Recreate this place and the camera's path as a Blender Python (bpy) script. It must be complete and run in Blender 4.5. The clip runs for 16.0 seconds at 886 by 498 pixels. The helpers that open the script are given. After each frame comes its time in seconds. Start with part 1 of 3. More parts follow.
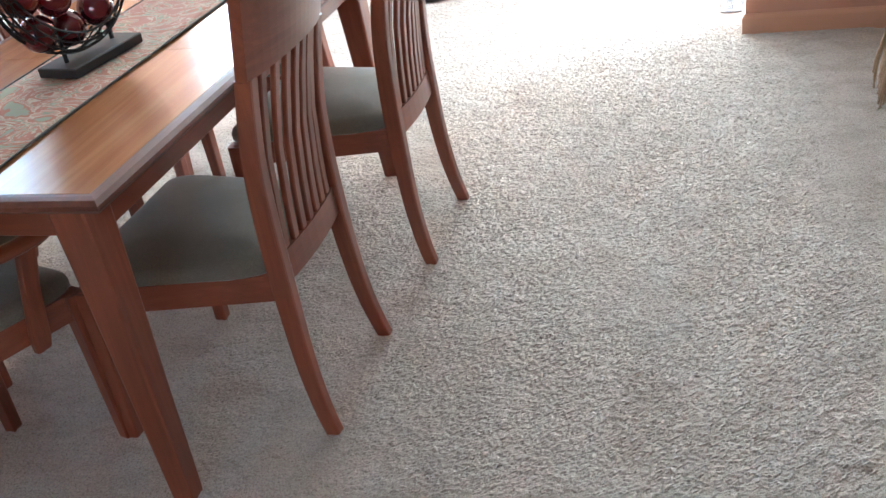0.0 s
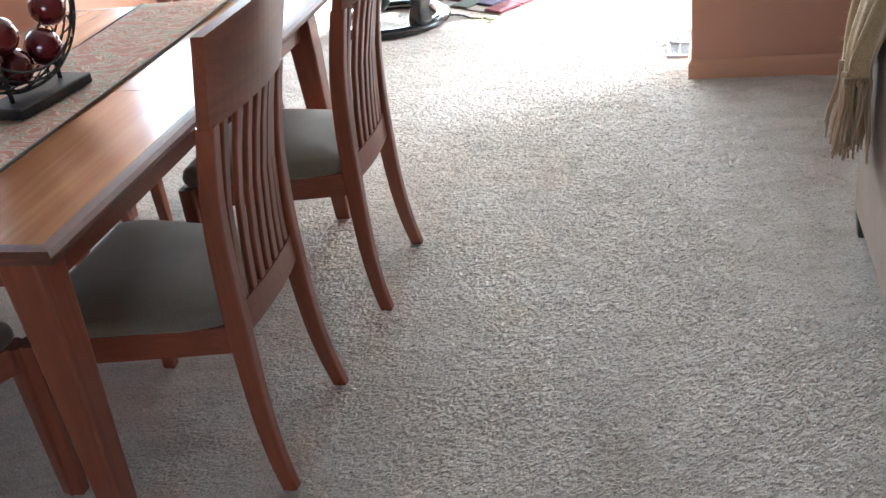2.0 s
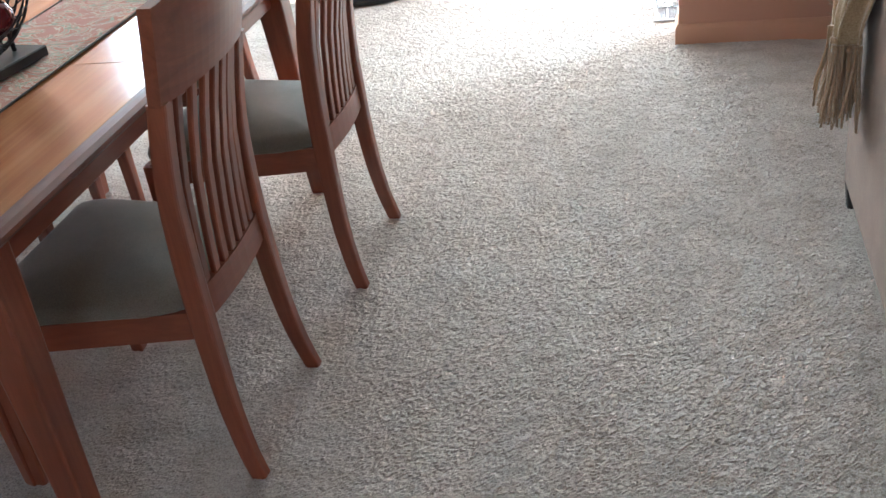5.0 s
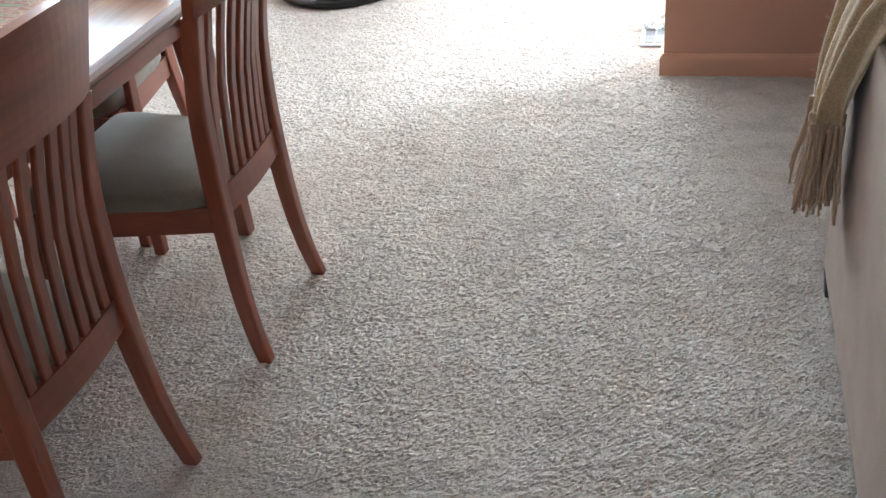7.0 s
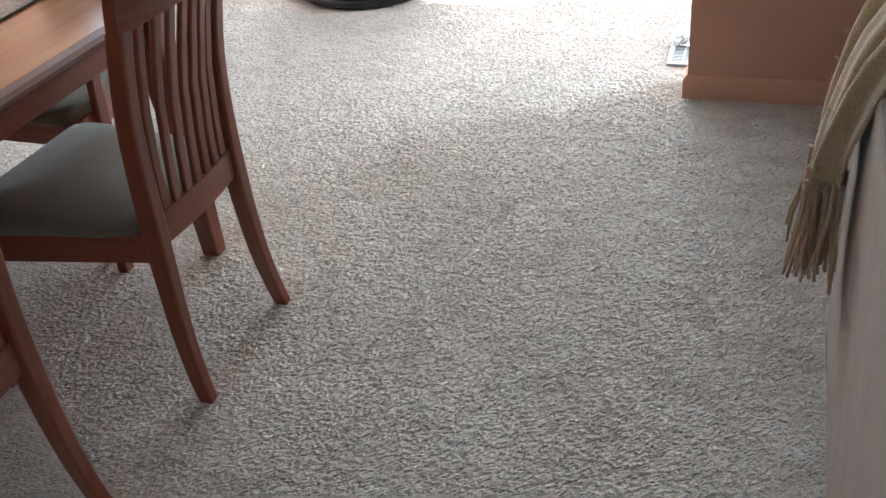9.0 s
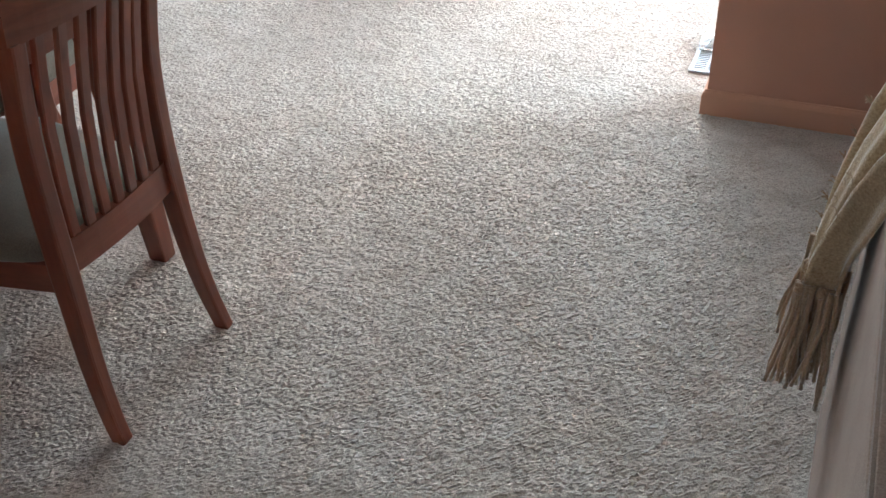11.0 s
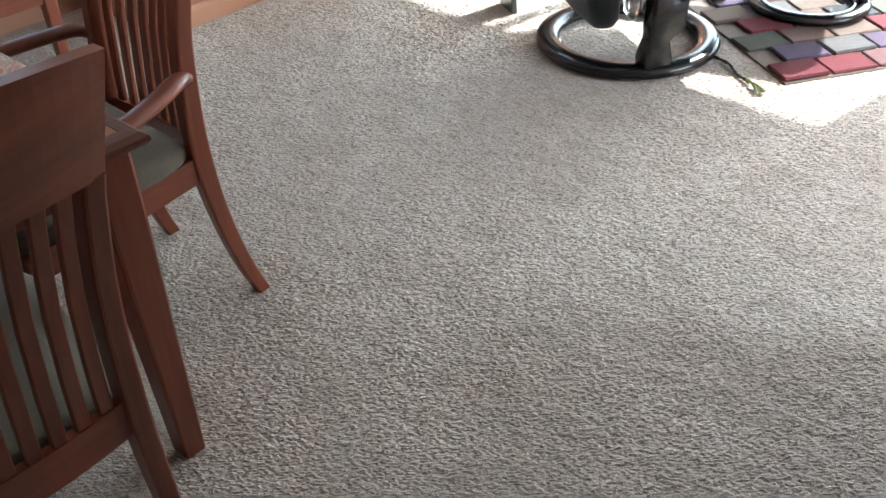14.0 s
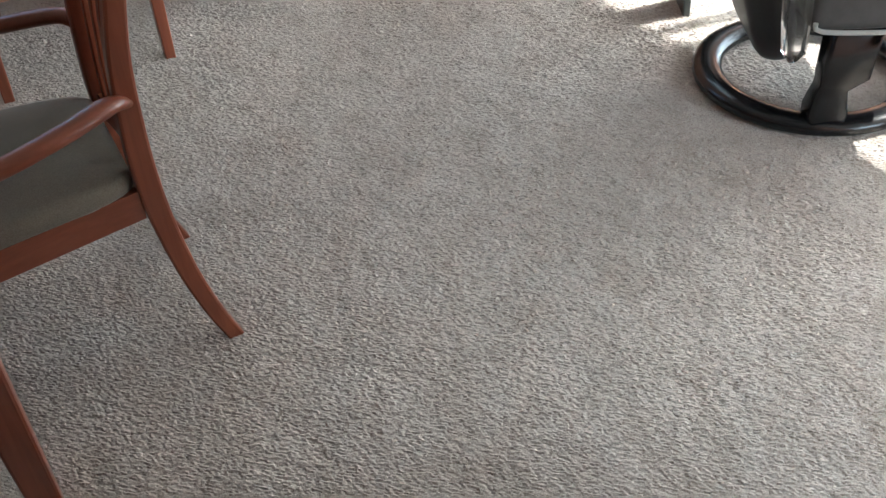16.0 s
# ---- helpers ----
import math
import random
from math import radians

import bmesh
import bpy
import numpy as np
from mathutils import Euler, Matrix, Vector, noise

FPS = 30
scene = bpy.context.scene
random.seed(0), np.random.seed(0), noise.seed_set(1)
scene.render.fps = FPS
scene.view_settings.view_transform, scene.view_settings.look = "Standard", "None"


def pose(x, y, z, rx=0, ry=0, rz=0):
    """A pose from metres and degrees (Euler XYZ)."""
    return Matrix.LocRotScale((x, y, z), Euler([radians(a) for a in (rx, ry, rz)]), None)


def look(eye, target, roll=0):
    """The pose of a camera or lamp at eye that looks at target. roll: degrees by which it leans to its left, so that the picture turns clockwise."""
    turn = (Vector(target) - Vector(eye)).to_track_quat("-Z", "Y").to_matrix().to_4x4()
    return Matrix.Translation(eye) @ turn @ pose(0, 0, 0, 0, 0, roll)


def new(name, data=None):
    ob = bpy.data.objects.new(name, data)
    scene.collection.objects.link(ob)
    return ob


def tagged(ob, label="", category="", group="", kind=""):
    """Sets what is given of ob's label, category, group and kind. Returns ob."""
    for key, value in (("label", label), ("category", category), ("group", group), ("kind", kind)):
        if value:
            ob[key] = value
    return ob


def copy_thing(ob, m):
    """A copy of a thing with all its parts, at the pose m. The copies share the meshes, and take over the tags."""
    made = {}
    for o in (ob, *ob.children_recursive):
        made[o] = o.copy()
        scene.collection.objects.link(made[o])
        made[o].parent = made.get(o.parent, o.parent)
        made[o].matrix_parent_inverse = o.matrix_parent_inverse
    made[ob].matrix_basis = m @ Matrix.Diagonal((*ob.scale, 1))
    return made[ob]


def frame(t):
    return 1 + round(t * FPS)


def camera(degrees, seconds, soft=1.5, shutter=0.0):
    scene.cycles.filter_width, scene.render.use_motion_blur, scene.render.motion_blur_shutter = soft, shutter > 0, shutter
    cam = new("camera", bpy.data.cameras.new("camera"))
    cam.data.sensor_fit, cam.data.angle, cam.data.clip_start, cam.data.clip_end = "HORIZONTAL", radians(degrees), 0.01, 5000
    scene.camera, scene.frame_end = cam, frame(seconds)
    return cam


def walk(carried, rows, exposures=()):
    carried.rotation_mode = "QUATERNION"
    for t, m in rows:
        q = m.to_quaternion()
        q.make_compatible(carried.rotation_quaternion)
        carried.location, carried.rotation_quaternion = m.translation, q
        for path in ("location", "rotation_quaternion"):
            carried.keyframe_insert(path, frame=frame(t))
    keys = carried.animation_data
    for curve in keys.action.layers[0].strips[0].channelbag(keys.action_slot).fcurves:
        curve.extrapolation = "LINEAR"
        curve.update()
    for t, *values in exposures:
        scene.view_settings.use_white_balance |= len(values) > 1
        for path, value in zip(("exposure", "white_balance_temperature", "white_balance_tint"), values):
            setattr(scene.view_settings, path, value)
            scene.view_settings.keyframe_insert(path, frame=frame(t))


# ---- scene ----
cam = camera(47.0, 16.0)
PATH = [
    (0, (1.014, -2.735, 1.534), (0.433, -1.098, 0.544), -9.8),
    (0.5, (0.973, -2.747, 1.551), (0.546, -1.061, 0.565), -9.2),
    (1, (0.947, -2.767, 1.56), (0.592, -1.062, 0.578), -7.9),
    (1.5, (0.956, -2.743, 1.569), (0.571, -1.045, 0.585), -8.9),
    (2, (0.938, -2.695, 1.554), (0.483, -0.995, 0.602), -7.4),
    (2.5, (0.93, -2.686, 1.557), (0.462, -0.973, 0.637), -7.4),
    (3, (0.919, -2.685, 1.551), (0.445, -0.963, 0.651), -7.5),
    (3.5, (0.903, -2.685, 1.538), (0.439, -0.964, 0.63), -7.1),
    (4, (0.909, -2.671, 1.536), (0.454, -0.967, 0.592), -8.0),
    (6.5, (1.089, -2.266, 1.52), (0.643, -0.626, 0.465), -6.4),
    (7, (1.115, -2.11, 1.548), (0.644, -0.479, 0.49), -5.8),
    (7.5, (1.141, -2.044, 1.544), (0.649, -0.362, 0.579), -7.1),
    (8, (1.24, -1.972, 1.559), (0.697, -0.292, 0.619), -4.7),
    (8.5, (1.271, -1.901, 1.511), (0.682, -0.27, 0.514), -5.0),
    (11, (1.336, -1.415, 1.546), (0.694, 0.085, 0.389), -2.2),
    (11.5, (1.346, -1.372, 1.543), (0.587, 0.156, 0.5), -2.7),
    (12, (1.362, -1.287, 1.541), (0.515, 0.232, 0.553), -6.1),
    (12.5, (1.292, -1.088, 1.53), (0.4, 0.362, 0.481), -6.6),
    (13, (1.227, -0.886, 1.547), (0.373, 0.534, 0.427), -7.0),
    (13.5, (1.272, -0.665, 1.579), (0.379, 0.693, 0.414), -2.5),
    (14, (1.248, -0.444, 1.579), (0.138, 0.755, 0.426), -2.3),
    (14.5, (1.149, -0.224, 1.537), (-0.06, 0.863, 0.372), -2.4),
    (15, (1.096, 0.012, 1.551), (-0.119, 1.028, 0.33), -2.7),
    (15.5, (1.09, 0.217, 1.551), (-0.179, 1.126, 0.3), 2.7),
    (16, (1.173, 0.416, 1.572), (-0.193, 1.139, 0.303), -3.4),
]
# seconds, stops, kelvin, tint
EXPOSURE = [(t, v, 5950 if t < 14 else 6100, 5) for t, v in ((0.0, 3.5), (1.0, 3.25), (2.0, 3.13), (3.5, 3.1), (6.5, 3.15), (8.0, 2.56), (9.5, 2.54), (11.0, 2.5), (12.0, 2.12), (13.5, 1.87), (14.0, 1.64), (15.0, 1.54), (16.0, 1.38))]
walk(cam, [(t, look(e, g, r)) for t, e, g, r in PATH], EXPOSURE)

# ---- light ----
SUN_EL, SUN_AZ = 38.0, 10.0          # degrees above the horizon, degrees from +y towards +x
world = bpy.data.worlds.new("sky")
scene.world = world
world.use_nodes = True
wn = world.node_tree.nodes
sky = wn.new("ShaderNodeTexSky")
sky.sky_type = "NISHITA"
sky.sun_disc = False
sky.sun_elevation, sky.sun_rotation = radians(SUN_EL), radians(SUN_AZ)
wn["Background"].inputs["Strength"].default_value = 0.14
world.node_tree.links.new(sky.outputs[0], wn["Background"].inputs["Color"])

sun = new("sun", bpy.data.lights.new("sun", "SUN"))
sun.data.energy, sun.data.angle, sun.data.color = 5.0, radians(0.5), (1.0, 0.95, 0.88)
az, el = radians(SUN_AZ), radians(SUN_EL)
to_sun = Vector((math.sin(az) * math.cos(el), math.cos(az) * math.cos(el), math.sin(el)))
sun.matrix_world = look(to_sun * 20, (0, 0, 0))


def sky_panel(name, eye, target, width, height, watts):
    """The sky's light in a window's opening."""
    lamp = new(name, bpy.data.lights.new(name, "AREA"))
    lamp.data.shape, lamp.data.size, lamp.data.size_y = "RECTANGLE", width, height
    lamp.data.energy, lamp.data.color = watts, (0.74, 0.90, 1.0)
    lamp.matrix_world = look(eye, target)
    return lamp


sky_panel("patio_light", (-0.50, 5.16, 1.15), (-0.45, 0, 0.8), 2.4, 1.85, 46)
sky_panel("living_right_light", (3.94, 3.55, 1.5), (0, 3.2, 0.5), 1.8, 1.3, 46)
sky_panel("living_left_light", (-2.01, 3.17, 1.72), (0.6, 1.6, 0.6), 1.45, 1.25, 6.0)
sky_panel("dining_left_light", (-2.60, 0.85, 1.60), (0, 0.55, 0.9), 1.2, 1.2, 0.7)
# weak fill added from the south; no source is known there
sky_panel("back_fill_light", (0.3, -4.36, 1.52), (0.3, 0, 0.7), 1.7, 1.2, 0.3)


# ---- materials ----
def nodes_of(name, rough=0.6, metal=0.0):
    m = bpy.data.materials.new(name)
    m.use_nodes = True
    nt = m.node_tree
    b = nt.nodes["Principled BSDF"]
    b.inputs["Roughness"].default_value, b.inputs["Metallic"].default_value = rough, metal
    return m, nt, b


def coords(nt, scale=(1, 1, 1), kind="Object", turn=0.0):
    c, mp = nt.nodes.new("ShaderNodeTexCoord"), nt.nodes.new("ShaderNodeMapping")
    mp.inputs["Scale"].default_value = scale
    mp.inputs["Rotation"].default_value = (0, 0, turn)
    nt.links.new(c.outputs[kind], mp.inputs["Vector"])
    return mp.outputs["Vector"]


def noise_node(nt, vec, scale, detail=4.0, rough=0.55, distortion=0.0):
    n = nt.nodes.new("ShaderNodeTexNoise")
    n.inputs["Scale"].default_value, n.inputs["Detail"].default_value = scale, detail
    n.inputs["Roughness"].default_value, n.inputs["Distortion"].default_value = rough, distortion
    nt.links.new(vec, n.inputs["Vector"])
    return n.outputs["Fac"]


def ramp(nt, fac, stops, constant=False):
    r = nt.nodes.new("ShaderNodeValToRGB")
    if constant:
        r.color_ramp.interpolation = "CONSTANT"
    while len(r.color_ramp.elements) < len(stops):
        r.color_ramp.elements.new(0.5)
    for e, (p, c) in zip(r.color_ramp.elements, stops):
        e.position, e.color = p, (*c, 1)
    nt.links.new(fac, r.inputs["Fac"])
    return r.outputs["Color"]


def mix(nt, a, b, fac, how="MIX"):
    n = nt.nodes.new("ShaderNodeMix")
    n.data_type, n.blend_type = "RGBA", how
    for s, v in ((6, a), (7, b), (0, fac)):
        if hasattr(v, "is_linked"):
            nt.links.new(v, n.inputs[s])
        else:
            n.inputs[s].default_value = (*v, 1) if s else v
    return n.outputs[2]


def bump(nt, b, height, strength=0.3, distance=0.004):
    n = nt.nodes.new("ShaderNodeBump")
    n.inputs["Strength"].default_value, n.inputs["Distance"].default_value = strength, distance
    nt.links.new(height, n.inputs["Height"])
    nt.links.new(n.outputs["Normal"], b.inputs["Normal"])


def set_color(nt, b, col):
    nt.links.new(col, b.inputs["Base Color"])


def value_range(nt, fac, lo, hi):
    n = nt.nodes.new("ShaderNodeMapRange")
    n.inputs["To Min"].default_value, n.inputs["To Max"].default_value = lo, hi
    nt.links.new(fac, n.inputs["Value"])
    return n.outputs["Result"]


def carpet_material():
    m, nt, b = nodes_of("carpet_beige", 0.95)
    v = coords(nt)
    tuft = noise_node(nt, v, 210, 3, 0.7, 0.6)
    speck = noise_node(nt, v, 420, 2, 0.6)
    patchy = noise_node(nt, v, 2.2, 3, 0.55, 0.6)
    tracks = noise_node(nt, coords(nt, (1.0, 1.7, 1.0), turn=0.5), 6.5, 3, 0.6, 1.0)
    # low spots of the tufts are darkened: shade in the pile's pits, painted
    fine = ramp(nt, tuft, [(0.28, (0.20, 0.165, 0.145)), (0.40, (0.445, 0.398, 0.362)), (0.55, (0.575, 0.524, 0.484)), (0.74, (0.69, 0.640, 0.602))])
    dots = ramp(nt, speck, [(0.28, (0.40, 0.35, 0.31)), (0.40, (0.97, 0.96, 0.95)), (0.7, (1.06, 1.05, 1.03))])
    wear = ramp(nt, patchy, [(0.3, (0.93, 0.91, 0.89)), (0.7, (1.03, 1.03, 1.03))])
    marks = ramp(nt, tracks, [(0.36, (0.88, 0.86, 0.84)), (0.60, (1.05, 1.05, 1.05))])
    col = mix(nt, mix(nt, fine, dots, 1.0, "MULTIPLY"), wear, 1.0, "MULTIPLY")
    set_color(nt, b, mix(nt, col, marks, 1.0, "MULTIPLY"))
    b.inputs["Sheen Weight"].default_value, b.inputs["Sheen Roughness"].default_value = 0.12, 0.5
    b.inputs["Specular IOR Level"].default_value = 0.15
    bump(nt, b, tuft, 0.55, 0.003)
    return m


def wall_material(name, base, scale=1.0):
    m, nt, b = nodes_of(name, 0.75)
    v = coords(nt)
    big = noise_node(nt, v, 1.3, 3)
    lo, hi = [c * 0.93 for c in base], [min(1, c * 1.05) for c in base]
    set_color(nt, b, ramp(nt, big, [(0.3, lo), (0.7, hi)]))
    bump(nt, b, noise_node(nt, v, 130 * scale, 3, 0.5), 0.22, 0.002)
    return m


def wood_material(name, dark, mid, light, along, rough=0.33, coat=0.25, grain=1.0):
    """along: 0, 1 or 2, the axis that the grain follows."""
    m, nt, b = nodes_of(name, rough)
    s = [14.0, 14.0, 14.0]
    s[along] = 1.1
    v = coords(nt, s)
    info = nt.nodes.new("ShaderNodeObjectInfo")
    big = noise_node(nt, v, 1.0 * grain, 5, 0.6, 1.4)
    s2 = [90.0, 90.0, 90.0]
    s2[along] = 3.0
    fibre = noise_node(nt, coords(nt, s2), 1.0, 3, 0.6)
    col = ramp(nt, big, [(0.28, dark), (0.5, mid), (0.74, light)])
    fine = ramp(nt, fibre, [(0.3, (0.78, 0.74, 0.70)), (0.62, (1.05, 1.05, 1.05))])
    col = mix(nt, col, fine, 0.55, "MULTIPLY")
    tone = ramp(nt, info.outputs["Random"], [(0.0, (0.88, 0.86, 0.85)), (1.0, (1.08, 1.06, 1.05))])
    set_color(nt, b, mix(nt, col, tone, 1.0, "MULTIPLY"))
    nt.links.new(value_range(nt, big, rough - 0.06, rough + 0.10), b.inputs["Roughness"])
    b.inputs["Coat Weight"].default_value, b.inputs["Coat Roughness"].default_value = coat, 0.18
    bump(nt, b, fibre, 0.08, 0.001)
    return m


def cloth_material(name, dark, light, weave=700.0, rough=0.9, sheen=0.2, strength=0.35):
    m, nt, b = nodes_of(name, rough)
    v = coords(nt)
    wv = noise_node(nt, v, weave, 2, 0.6)
    big = noise_node(nt, v, 9, 4, 0.6)
    col = ramp(nt, wv, [(0.3, dark), (0.7, light)])
    set_color(nt, b, mix(nt, col, ramp(nt, big, [(0.3, (0.88, 0.87, 0.86)), (0.7, (1.06, 1.06, 1.06))]), 1.0, "MULTIPLY"))
    b.inputs["Sheen Weight"].default_value = sheen
    bump(nt, b, wv, strength, 0.002)
    b.inputs["Specular IOR Level"].default_value = 0.15
    return m


def plain_material(name, base, rough=0.5, metal=0.0, coat=0.0, spread=0.12):
    m, nt, b = nodes_of(name, rough, metal)
    n = noise_node(nt, coords(nt), 22, 4, 0.6)
    set_color(nt, b, ramp(nt, n, [(0.3, [c * (1 - spread) for c in base]), (0.7, [min(1, c * (1 + spread)) for c in base])]))
    nt.links.new(value_range(nt, n, max(0.02, rough - 0.08), rough + 0.08), b.inputs["Roughness"])
    b.inputs["Coat Weight"].default_value = coat
    return m


def runner_material():
    m, nt, b = nodes_of("runner_jacquard", 0.85)
    v = coords(nt)
    warp = noise_node(nt, coords(nt, (1.0, 1.6, 1.0), turn=0.35), 5.2, 3, 0.5, 2.2)
    leaf = nt.nodes.new("ShaderNodeTexVoronoi")
    leaf.inputs["Scale"].default_value = 15
    nt.links.new(coords(nt, (1.0, 0.55, 1.0), turn=0.5), leaf.inputs["Vector"])
    flowers = ramp(nt, warp, [(0.0, (0.56, 0.28, 0.23)), (0.395, (0.70, 0.62, 0.52)), (0.42, (0.55, 0.25, 0.20)), (0.47, (0.70, 0.62, 0.52)),
                              (0.49, (0.34, 0.39, 0.30)), (0.515, (0.62, 0.38, 0.31)), (0.555, (0.70, 0.62, 0.52)), (0.58, (0.54, 0.23, 0.18)), (0.635, (0.40, 0.44, 0.35))], True)
    ground = ramp(nt, leaf.outputs["Distance"], [(0.0, (0.46, 0.30, 0.18)), (0.35, (0.62, 0.55, 0.42)), (0.6, (0.25, 0.30, 0.20))])
    set_color(nt, b, mix(nt, flowers, ground, 0.08))
    bump(nt, b, noise_node(nt, v, 500, 2), 0.3, 0.0015)
    return m


def patch_material():
    m, nt, b = nodes_of("rug_patch_wool", 0.95)
    info = nt.nodes.new("ShaderNodeObjectInfo")
    pal = [(0.150, 0.042, 0.052), (0.185, 0.085, 0.090), (0.120, 0.066, 0.086), (0.125, 0.122, 0.126), (0.082, 0.086, 0.096), (0.200, 0.055, 0.066),
           (0.165, 0.128, 0.112), (0.115, 0.122, 0.104), (0.155, 0.088, 0.094), (0.230, 0.172, 0.112), (0.110, 0.084, 0.128), (0.150, 0.100, 0.088)]
    col = ramp(nt, info.outputs["Random"], [(i / len(pal), c) for i, c in enumerate(pal)], True)
    n = noise_node(nt, coords(nt), 160, 3, 0.7)
    set_color(nt, b, mix(nt, col, ramp(nt, n, [(0.3, (0.7, 0.7, 0.7)), (0.7, (1.2, 1.2, 1.2))]), 1.0, "MULTIPLY"))
    b.inputs["Sheen Weight"].default_value, b.inputs["Specular IOR Level"].default_value = 0.02, 0.08
    bump(nt, b, n, 0.6, 0.004)
    return m


def glass_material(name, tint=(1, 1, 1), rough=0.0):
    m, nt, b = nodes_of(name, rough)
    b.inputs["Base Color"].default_value = (*tint, 1)
    b.inputs["Transmission Weight"].default_value = 1.0
    b.inputs["IOR"].default_value = 1.45
    return m


CARPET = carpet_material()
WALL = wall_material("wall_terracotta_paint", (0.53, 0.262, 0.170))
TRIM = wall_material("baseboard_paint", (0.59, 0.305, 0.190), 0.5)
CEIL = wall_material("ceiling_white_paint", (0.66, 0.64, 0.60))
FRAME = plain_material("window_frame_white", (0.78, 0.78, 0.76), 0.4)
RED_D, RED_M, RED_L = (0.185, 0.046, 0.021), (0.245, 0.064, 0.030), (0.315, 0.090, 0.043)
WOOD_X = wood_material("cherry_wood_lengthways", RED_D, RED_M, RED_L, 0)
WOOD_Y = wood_material("cherry_wood_crossways", RED_D, RED_M, RED_L, 1)
WOOD_Z = wood_material("cherry_wood_upright", RED_D, RED_M, RED_L, 2)
TOP_WOOD = wood_material("cherry_tabletop", (0.36, 0.145, 0.062), (0.46, 0.200, 0.088), (0.54, 0.255, 0.120), 1, 0.19, 0.25, 0.7)
EDGE_WOOD = wood_material("cherry_dark_edge", (0.10, 0.030, 0.018), (0.145, 0.045, 0.026), (0.19, 0.065, 0.036), 1, 0.42, 0.08)
SEAT = cloth_material("seat_microfibre_olive", (0.140, 0.116, 0.087), (0.222, 0.187, 0.144), 420, 0.9, 0.35)
SOFA = cloth_material("sofa_linen_beige", (0.225, 0.158, 0.124), (0.310, 0.226, 0.180), 330, 0.95, 0.04, 0.5)
SOFA_DARK = plain_material("sofa_leg_dark", (0.03, 0.022, 0.018), 0.4)
PIPING = cloth_material("sofa_piping", (0.165, 0.112, 0.086), (0.235, 0.166, 0.130), 500)
THROW = cloth_material("throw_wool_olive", (0.31, 0.195, 0.105), (0.50, 0.352, 0.205), 260, 0.95, 0.5, 0.7)
FRINGE = cloth_material("throw_fringe_yarn", (0.30, 0.185, 0.110), (0.48, 0.325, 0.20), 400, 0.95, 0.4)
RUNNER = runner_material()
RUNNER_EDGE = cloth_material("runner_dark_binding", (0.035, 0.03, 0.022), (0.07, 0.055, 0.04), 500)
IRON = plain_material("black_iron", (0.014, 0.013, 0.013), 0.55, 0.4)
BASE_BLACK = plain_material("black_painted_wood", (0.012, 0.012, 0.014), 0.45)
RED_GLASS = plain_material("red_ornament_glass", (0.115, 0.008, 0.014), 0.12, 0.35, 0.8)
BLACK_LACQUER = plain_material("black_lacquer", (0.007, 0.007, 0.008), 0.24, 0.0, 0.0)
LEATHER = plain_material("charcoal_leather", (0.018, 0.018, 0.019), 0.48, 0.0, 0.0, 0.25)
LEATHER_GREY = plain_material("grey_leather", (0.055, 0.052, 0.050), 0.5, 0.0, 0.0, 0.2)
SEAM = cloth_material("pale_seam_welt", (0.32, 0.31, 0.29), (0.48, 0.47, 0.44), 500)
CLEAR = glass_material("clear_plastic", (0.93, 0.95, 0.96), 0.12)
PLANK = plain_material("grey_lacquered_board", (0.075, 0.085, 0.082), 0.35, 0.0, 0.2)
RUG_BACK = cloth_material("rug_backing", (0.15, 0.115, 0.095), (0.23, 0.18, 0.145), 400)
PATCH = patch_material()
TASSEL = cloth_material("tassel_olive_yarn", (0.16, 0.17, 0.08), (0.34, 0.34, 0.19), 500)
VENT = plain_material("vent_white_enamel", (0.36, 0.37, 0.38), 0.4, 0.2)
# near-black colour that paints the shade inside the vent and the sockets
HOLE_SHADE = plain_material("hole_shade_dark", (0.02, 0.02, 0.02), 0.8)
PLATE = plain_material("outlet_plate_white", (0.75, 0.74, 0.70), 0.35)
GRASS = plain_material("lawn_green", (0.07, 0.11, 0.03), 0.9, 0.0, 0.0, 0.4)
GLASS = glass_material("window_glass")


# ---- mesh tools ----
def part(name, bm, material, parent=None, label="", smooth=False, m=None):
    """One mesh object from a bmesh, under parent."""
    me = bpy.data.meshes.new(name)
    if smooth:
        for f in bm.faces:
            f.smooth = True
    bm.normal_update()
    bm.to_mesh(me)
    bm.free()
    me.materials.append(material)
    ob = new(name, me)
    if parent is not None:
        ob.parent = parent
    if m is not None:
        ob.matrix_basis = m
    if label:
        ob["label"] = label
    return ob


def thing(name, m, label, category, group="", kind=""):
    ob = new(name)
    ob.empty_display_size = 0.1
    ob.matrix_basis = m
    return tagged(ob, label, category, group, kind)


def box(lo, hi, bevel=0.0, segments=2, bm=None):
    own = bm is None
    b = bmesh.new()
    bmesh.ops.create_cube(b, size=1)
    c, s = (Vector(lo) + Vector(hi)) / 2, Vector(hi) - Vector(lo)
    for v in b.verts:
        v.co = Vector((v.co.x * s.x, v.co.y * s.y, v.co.z * s.z)) + c
    if bevel:
        bmesh.ops.bevel(b, geom=b.edges[:], offset=bevel, segments=segments, profile=0.6, affect="EDGES")
    if own:
        return b
    join(bm, b)
    return bm


def join(bm, other):
    made = {v: bm.verts.new(v.co) for v in other.verts}
    for f in other.faces:
        nf = bm.faces.new([made[v] for v in f.verts])
        nf.smooth = f.smooth
    other.free()


